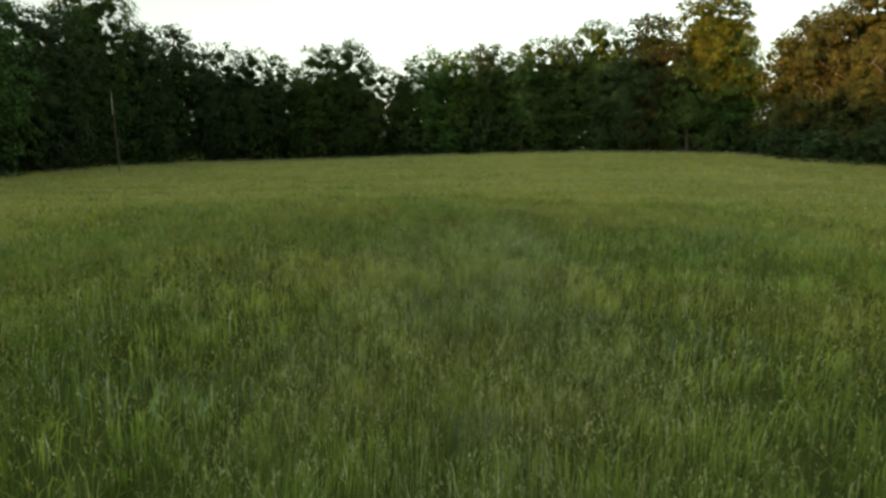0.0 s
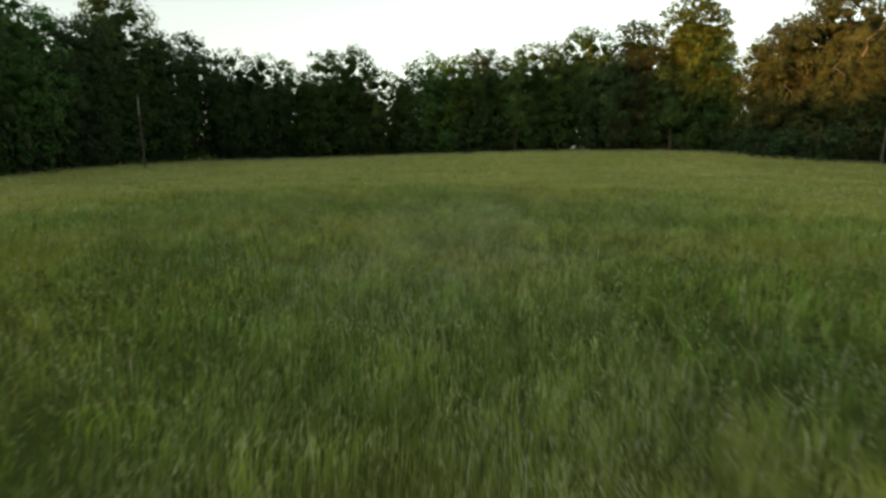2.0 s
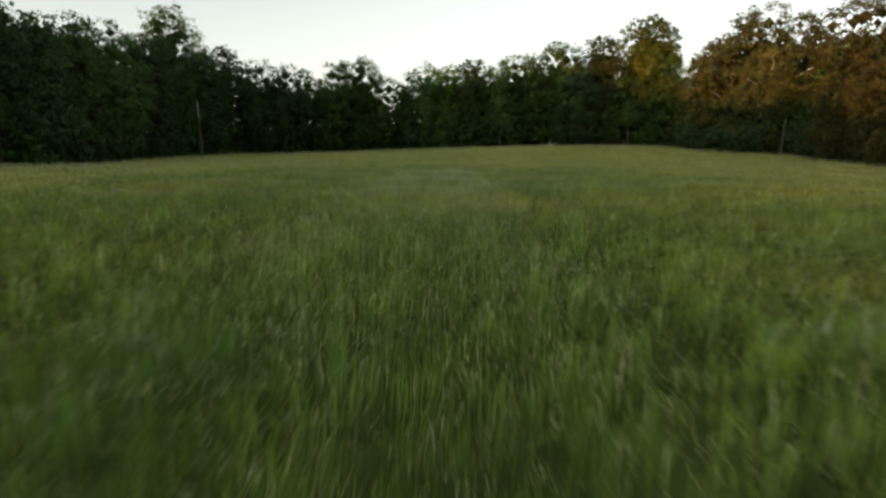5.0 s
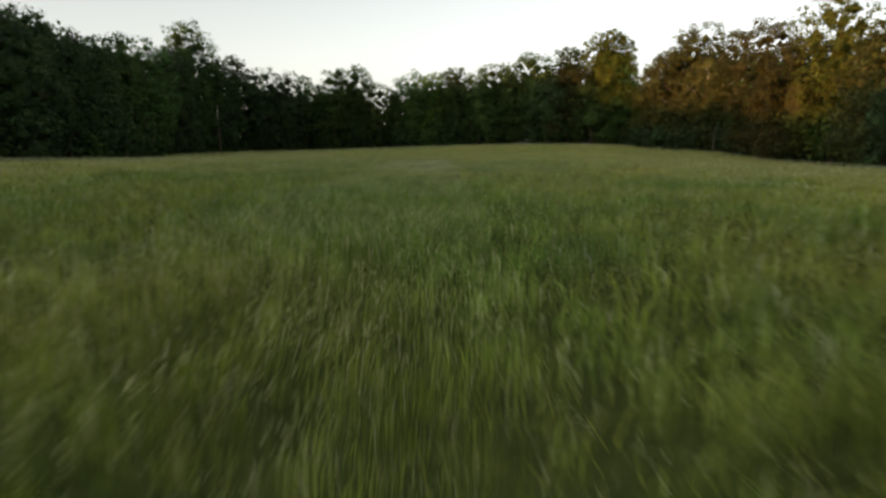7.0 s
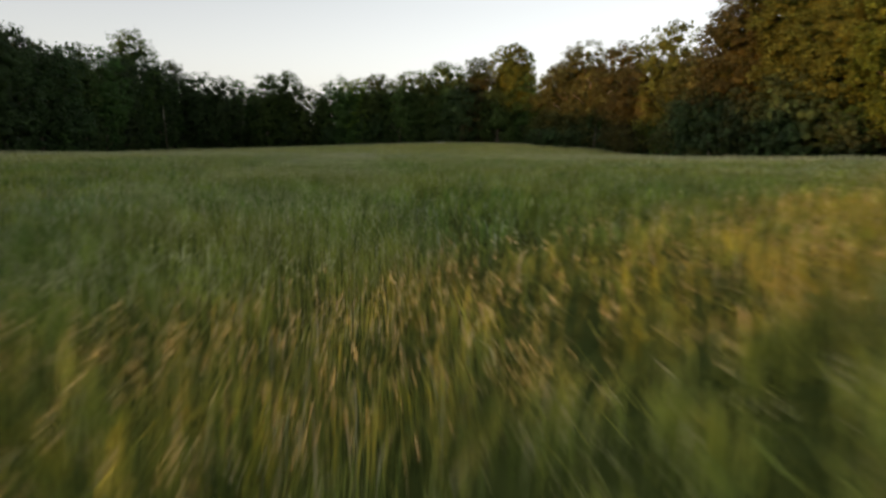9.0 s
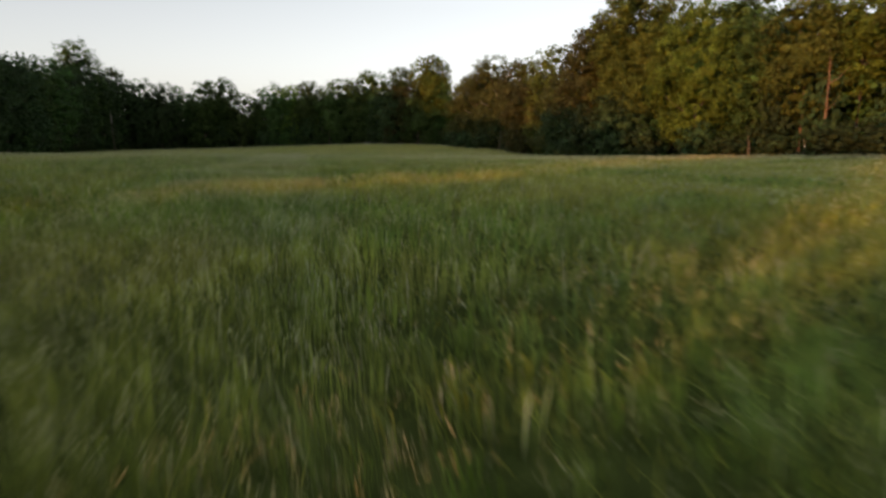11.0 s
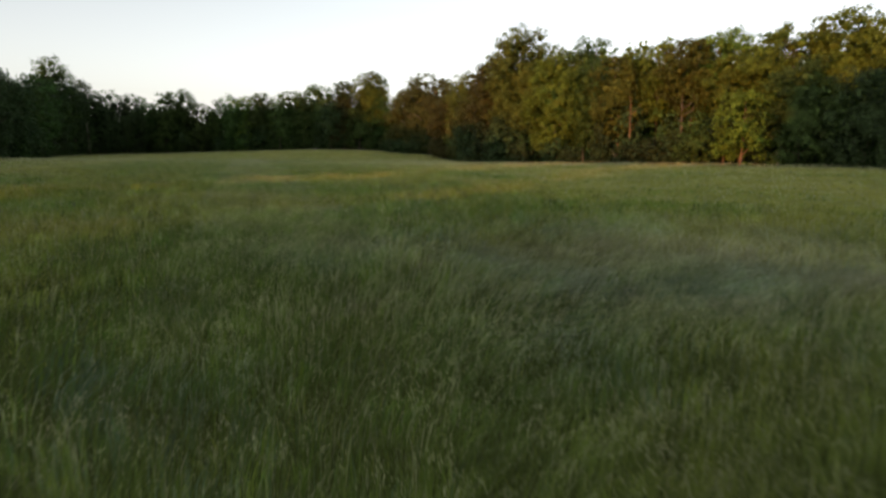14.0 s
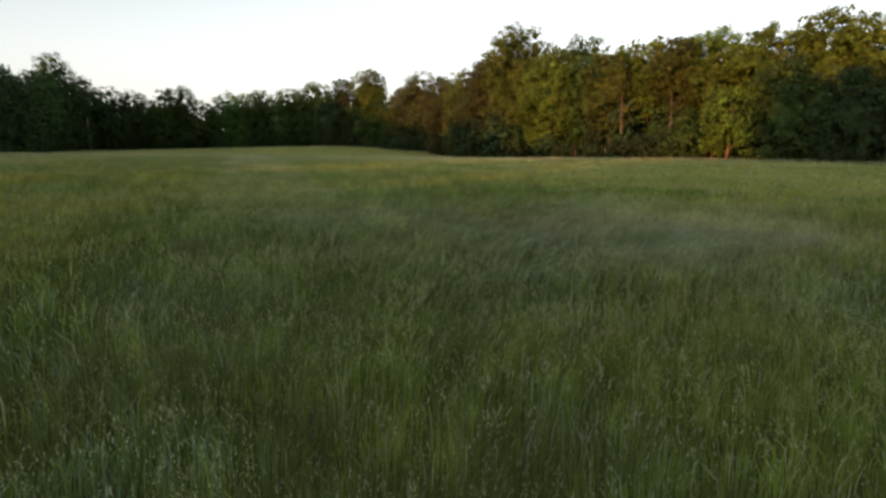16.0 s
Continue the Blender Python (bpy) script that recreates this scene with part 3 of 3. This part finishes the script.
NORTH = [
    (19.9, 94.2, 12.7, 2.8, 't1'),
    (23.1, 91.7, 13.8, 3.4, 'r1'),
    (26.4, 91.4, 14.6, 3.2, 'r2'),
    (31.1, 90.4, 15.3, 4.1, 'r1'),
    (34.1, 84.8, 13.6, 3.1, 'r1'),
    (38.2, 87.3, 15.8, 3.2, 'r1'),
    (40.4, 84.2, 15.4, 2.8, 'r1'),
    (44.6, 83.9, 16.7, 4.5, 'r1'),
    (45.2, 77.3, 12.4, 3.2, 'r0'),
    (51.6, 82.4, 18.2, 3.4, 's1'),
    (49.0, 77.0, 13.7, 3.9, 'r3'),
    (56.4, 75.2, 20.1, 4.7, 's2'),
    (51.4, 72.7, 11.2, 3.6, 'r1'),
    (56.7, 71.2, 13.8, 2.9, 'r1'),
]
# south of y = 5 the brown tints carry the low sun's warmth in the leaf colour
CORNER = [
    (59.4, 66.1, 13.9, 2.7, 'r2'),
    (59.1, 62.1, 15.0, 3.9, 'r3'),
    (59.9, 59.9, 15.6, 4.5, 'r3'),
    (60.8, 53.6, 18.5, 5.9, 'r3'),
    (51.4, 30.7, 15.5, 3.6, 'r3'),
    (44.4, 18.3, 11.6, 3.5, 'r3'),
    (44.3, 13.6, 16.0, 3.0, 'r5'),
    (38.2, 2.0, 11.0, 3.2, 'r3'),
    (38.7, -1.1, 14.1, 3.0, 'r3'),
    (35.9, -7.8, 14.6, 3.0, 'r5'),
    (31.6, -13.6, 7.2, 2.6, 'u0'),
    (35.1, -7.4, 15.9, 3.7, 'r3'),
]
EAST = [
    (34.6, -14.6, 17.8, 3.9, 'e5'),
    (34.8, -3.9, 7.2, 3.0, 'u0'),
    (34.1, -11.8, 16.7, 2.7, 'e5'),
    (31.5, -24.1, 13.7, 3.5, 'e2'),
    (34.0, -27.5, 14.8, 3.0, 'e1'),
    (31.8, -34.0, 12.4, 2.9, 'p5'),
    (35.6, -36.0, 13.6, 3.0, 'o2'),
    (34.4, -41.6, 12.9, 2.9, 'o5'),
    (37.9, -43.0, 14.2, 3.4, 'e2'),
    (35.4, -45.0, 10.7, 2.3, 'o2'),
    (39.6, -46.0, 13.2, 2.7, 'p1'),
    (37.5, -49.4, 13.2, 2.9, 'e2'),
    (29.6, -50.6, 7.0, 2.0, 'f2'),
    (29.8, -45.6, 4.8, 1.5, 'u1'),
    (33.6, -53.6, 9.4, 2.9, 'u1'),
    (40.8, -50.8, 14.3, 2.6, 'p4'),
    (39.7, -54.2, 14.0, 3.0, 'e2'),
    (41.3, -56.7, 14.0, 2.9, 'e4'),
    (35.6, -58.3, 8.5, 3.1, 'u0'),
]

for rows, group, where in ((WEST, "western wood", "in shaded wood edge"), (NORTH, "northern wood", "in far wood edge"), (CORNER, "eastern wood", "in sunlit wood edge"), (EAST, "eastern wood", "in sunlit wood edge")):
    for x, y, height, radius, code in rows:
        tree = grow(x, y, height * 1.05, radius * (1.48 if rows is EAST else 1.35), code, group, where)
        if rows is CORNER and x > 59.5:      # crooked bare limbs reach out of the crown into the sun; their pale colour stands for sunlight
            for k in range(4):
                a, z, out = 3.7 + 0.36 * k, height * (0.5 + 0.07 * ((2 * k) % 5)), 1.36 * radius
                points = [(u * out * math.cos(a + bow), u * out * math.sin(a + bow), z + up) for u, bow, up in ((0.45, 0.0, -0.9), (0.62, 0.03, -0.25), (0.78, -0.02, 0.1), (0.9, -0.05, 0.25), (1.0, 0.03, 0.7))]
                part("bare_limb", tube(points, [0.09, 0.075, 0.06, 0.045, 0.02], BARK_PALE, 6), tree, "bare limb coloured pale as if sunlit")

# depth of the woods behind their edge, lower than the front trees, and bushes at their foot
random.seed(8)
VISIBLE = EDGE[1:17]
FRONT = WEST + NORTH + CORNER + EAST
for (ax, ay), (bx, by) in zip(VISIBLE, VISIBLE[1:]):
    long = math.hypot(bx - ax, by - ay)
    ox, oy = (by - ay) / long * -1, (bx - ax) / long      # outwards from the field
    east = bx > 35
    for row in range(1):
        for k in range(max(1, round(long / 4.2))):
            u = (k + random.uniform(0.2, 0.8)) / max(1, round(long / 4.2))
            back = random.uniform(7, 9) + 5 * row
            x, y = ax + (bx - ax) * u + ox * back, ay + (by - ay) * u + oy * back
            near = sorted((math.hypot(x - tx, y - ty), tall) for tx, ty, tall, _, code in FRONT if code[0] != "u")[:4]
            height = random.uniform(0.86, 0.98) * sum(tall for _, tall in near[:3]) / 3
            plant(x, y, height, random.uniform(3.4, 4.4), random.choice(("b0", "b1", "b1") if not east else ("b1", "b2", "b2")), "woods behind", "deep in the wood")
    for back in (6.0, 12.0):      # fill the corner where two edges meet
        x, y = bx + (ox * back) * 0.9, by + (oy * back) * 0.9
        near = sorted((math.hypot(x - tx, y - ty), tall) for tx, ty, tall, _, code in FRONT if code[0] != "u")[:3]
        plant(x, y, 0.9 * min(tall for _, tall in near), 3.8, "b1", "woods behind", "deep in the wood")
    for k in range(max(1, round(long / 2.8))):
        u = (k + random.uniform(0.2, 0.8)) / max(1, round(long / 2.8))
        back = random.uniform(0.5, 4.0)
        plant(ax + (bx - ax) * u + ox * back, ay + (by - ay) * u + oy * back, random.uniform(3.0, 8.5), random.uniform(1.5, 2.4), random.choice(("h0", "h0", "h1")), "undergrowth", "under the wood edge")

    for k in range(max(1, round(long / 3.6))):
        u = (k + random.uniform(0.3, 0.7)) / max(1, round(long / 3.6))
        plant(ax + (bx - ax) * u + ox * 6.5, ay + (by - ay) * u + oy * 6.5, random.uniform(3.0, 4.5), random.uniform(2.8, 3.4), "h0", "undergrowth", "under the wood edge")

# unseen trees added south of the western wood to block the sun, lower and with two openings that let the last sun
# through
def stand(x, y, tall):
    """Two unseen shading trees one behind the other along the sun's way, and a bush at their foot."""
    for dx, dy in ((0, 0), (-6, -2.5)):
        plant(x + dx, y + dy, tall * random.uniform(0.92, 1.06), random.uniform(3.1, 3.4), "w0", "western wood", "added out of view to cast shade")
    plant(x + 2.5, y + 0.5, random.uniform(3.5, 5.0), random.uniform(2.0, 2.6), "h0", "undergrowth", "under the wood edge")


for y in (-55.2, -64.4, -66.9, -69.3, -76.6, -79.2, -82.0, -84.5, -87.0, -89.5):
    stand(-38.0, y, 6.4 if y > -83 else 15.0)
y = 14.0
while y > -128.0:
    x = -38.0 + random.uniform(-1.5, 1.5)
    tall = 15.0 if y > 2 else 12.5 if y > -8 else 11.0 if y > -16 else 10.2 if y > -24 else 11.8 if y > -38 else 9.0 if y > -47 else 6.4 if y > -84 else 16.0
    if not -92.0 < y < -53.5:
        stand(x, y, tall)
    y -= random.uniform(3.2, 4.2)

# hidden tall rows added behind the western edge to shade the far woods
for back, tall in ((15, 15.5), (20, 16.5)):
    y = 84.0
    while y > 8:
        x = -34 + 0.22 * (y - 0) * (1 if y > 0 else 0) - back
        plant(x, y, (tall + 3.0 * min(1, max(0, (y - 30) / 8)) + 2.2 * math.exp(-((y - 38) / 12) ** 2)) * random.uniform(0.96, 1.04), random.uniform(3.4, 4.2), "w0", "western wood", "added out of view to cast shade")
        y -= random.uniform(4.0, 5.0)

for x, y, tall in ((40.0, -9.5, 17.0), (41.5, -14.5, 16.5), (43.5, -20.5, 16.5), (45.0, -26.0, 16.5), (46.0, -32.0, 16.5)):
    plant(x, y, tall, 3.9, "b2", "woods behind", "deep in the wood")

for x, y in ((30.0, -16.6), (30.4, -13.8), (30.2, -10.8), (31.4, -7.6), (33.4, -3.6), (35.0, 0.5)):
    plant(x, y, random.uniform(5.2, 7.0), 2.4, "h0", "undergrowth", "under the wood edge")

for x, y in ((51.6, 51.5), (51.8, 55.2), (53.2, 58.6), (54.4, 62.0), (55.6, 65.2), (52.8, 47.6)):
    plant(x, y, random.uniform(3.4, 4.6), 2.5, "h0", "undergrowth", "under the wood edge")

for x, y in ((59.5, 67.0), (58.0, 69.5), (61.0, 64.5), (59.3, 46.5), (60.2, 50.5), (58.0, 43.0), (60.5, 54.0)):
    plant(x, y, 4.5, 2.8, "h0", "undergrowth", "under the wood edge")

for x, y in ((29.4, -20.5), (28.6, -26.8), (28.4, -30.4), (29.6, -34.0), (29.4, -37.6), (29.6, -40.6), (30.0, -43.8)):
    plant(x, y, random.uniform(2.4, 4.2), random.uniform(1.6, 2.2), "h0", "undergrowth", "under the wood edge")

for x, y, tall in ((-38.2, -71.8, 2.1), (-38.0, -74.2, 2.1), (-38.1, -61.3, 2.7), (-39.6, -62.9, 3.2)):      # unseen low bushes added in the openings to narrow the sun strips
    plant(x, y, tall, 1.9, "h0", "undergrowth", "under the wood edge")

for x, y, tall in ((65.5, 56.5, 16.2), (66.5, 50.5, 17.4), (64.0, 61.5, 14.6), (66.0, 45.0, 14.5)):
    plant(x, y, tall, 4.4, "b3", "woods behind", "deep in the wood")
for x, y in ((15.5, 96.5), (18.5, 97.5), (13.0, 97.5)):
    plant(x, y, random.uniform(4.5, 6.0), 2.8, "h0", "undergrowth", "under the wood edge")

# a second rank deeper in the woods, which closes the view between the stems
for (ax, ay), (bx, by) in zip(VISIBLE, VISIBLE[1:]):
    long = math.hypot(bx - ax, by - ay)
    ox, oy = (ay - by) / long, (bx - ax) / long
    for k in range(max(1, round(long / 4.2))):      # closed brushwood at its foot
        u = (k + random.uniform(0.3, 0.7)) / max(1, round(long / 4.2))
        plant(ax + (bx - ax) * u + ox * 16.5, ay + (by - ay) * u + oy * 16.5, random.uniform(4.0, 6.0), random.uniform(3.0, 3.6), "h0", "undergrowth", "deep in the wood")
    for k in range(max(1, round(long / 4.6))):
        u = (k + random.uniform(0.2, 0.8)) / max(1, round(long / 4.6))
        x, y = ax + (bx - ax) * u + ox * 13, ay + (by - ay) * u + oy * 13
        near = sorted((math.hypot(x - tx, y - ty), tall) for tx, ty, tall, _, code in FRONT if code[0] != "u")[:3]
        plant(x, y, random.uniform(0.8, 0.9) * sum(tall for _, tall in near) / 3, random.uniform(3.4, 4.2), "w0", "woods behind", "deep in the wood")

# one more unseen stand, added to keep the sun off the southern field
stand(-38.4, -92.2, 15.0)

# the unit trees themselves are not part of the place
for kinds in MODELS.values():
    for root in kinds:
        for o in list(root.children_recursive) + [root]:
            bpy.data.objects.remove(o)

# ---- the dead trunk at the western wood, paler at its top ----
snag = new("dead_trunk")
snag.location = (-12.7, 64.3, float(rise(np.float64(-12.7), np.float64(64.3))))
part("trunk", tube([(0.35, -0.2, -0.1), (0.25, -0.1, 2.0), (0.1, 0, 4.6), (0, 0, 7.3)], [0.08, 0.066, 0.055, 0.03], BARK), snag)
part("bare_top", tube([(0.03, 0, 5.4), (0.0, 0.0, 6.5), (-0.02, 0, 7.4)], [0.066, 0.055, 0.024], BARK_PALE), snag, "pale top of the trunk")
tagged(snag, "slender dead tree trunk with a pale top by the wood", "tree")


# ---- sunlit stems before the eastern wood ----
def build_stem(x, y, tall, thick, bark, label, twigs):
    """A slender bare stem with side branches; its head is lost in the boughs above."""
    stem = new("tree_stem")
    stem.location = foot(x, y)
    lean_x = random.uniform(-0.3, 0.3)
    part("trunk", tube([(0, 0, -0.1), (0.2 * lean_x, 0.05, 0.35 * tall), (0.5 * lean_x, 0, 0.7 * tall), (lean_x, 0.1, tall)], [thick, 0.8 * thick, 0.6 * thick, 0.25 * thick], bark), stem)
    for k in range(twigs):
        z = tall * (0.45 + 0.45 * k / max(1, twigs))
        a = random.uniform(2.0, 5.2)
        long = random.uniform(0.8, 1.8)
        part("branch", tube([(0.4 * lean_x, 0, z), (0.5 * long * math.cos(a), 0.5 * long * math.sin(a), z + 0.25 * long), (long * math.cos(a), long * math.sin(a), z + 0.7 * long)], [0.4 * thick, 0.25 * thick, 0.08 * thick], bark, 5), stem)
    return tagged(stem, label, "tree", "stems at the wood edge")


random.seed(21)
build_stem(31.0, -36.4, 8.6, 0.1, BARK_RED, "slender reddish pine stem catching the low sun", 4)
build_stem(28.3, -32.2, 2.2, 0.09, BARK, "stout brown tree stem at the wood edge", 0)
build_stem(28.6, -36.6, 1.9, 0.05, BARK_PALE, "thin pale stem at the wood edge", 0)
build_stem(32.0, -42.2, 7.5, 0.13, BARK, "brown forked tree stem in the sunlit wood", 5)
build_stem(30.6, -53.6, 1.8, 0.06, BARK_PALE, "thin pale stem at the wood edge", 0)
build_stem(32.6, -5.0, 3.4, 0.09, BARK_PALE, "pale bare stem in the shaded wood edge", 1)
build_stem(55.6, 44.5, 4.6, 0.15, BARK, "grey bare tree stem at the shaded wood edge", 1)
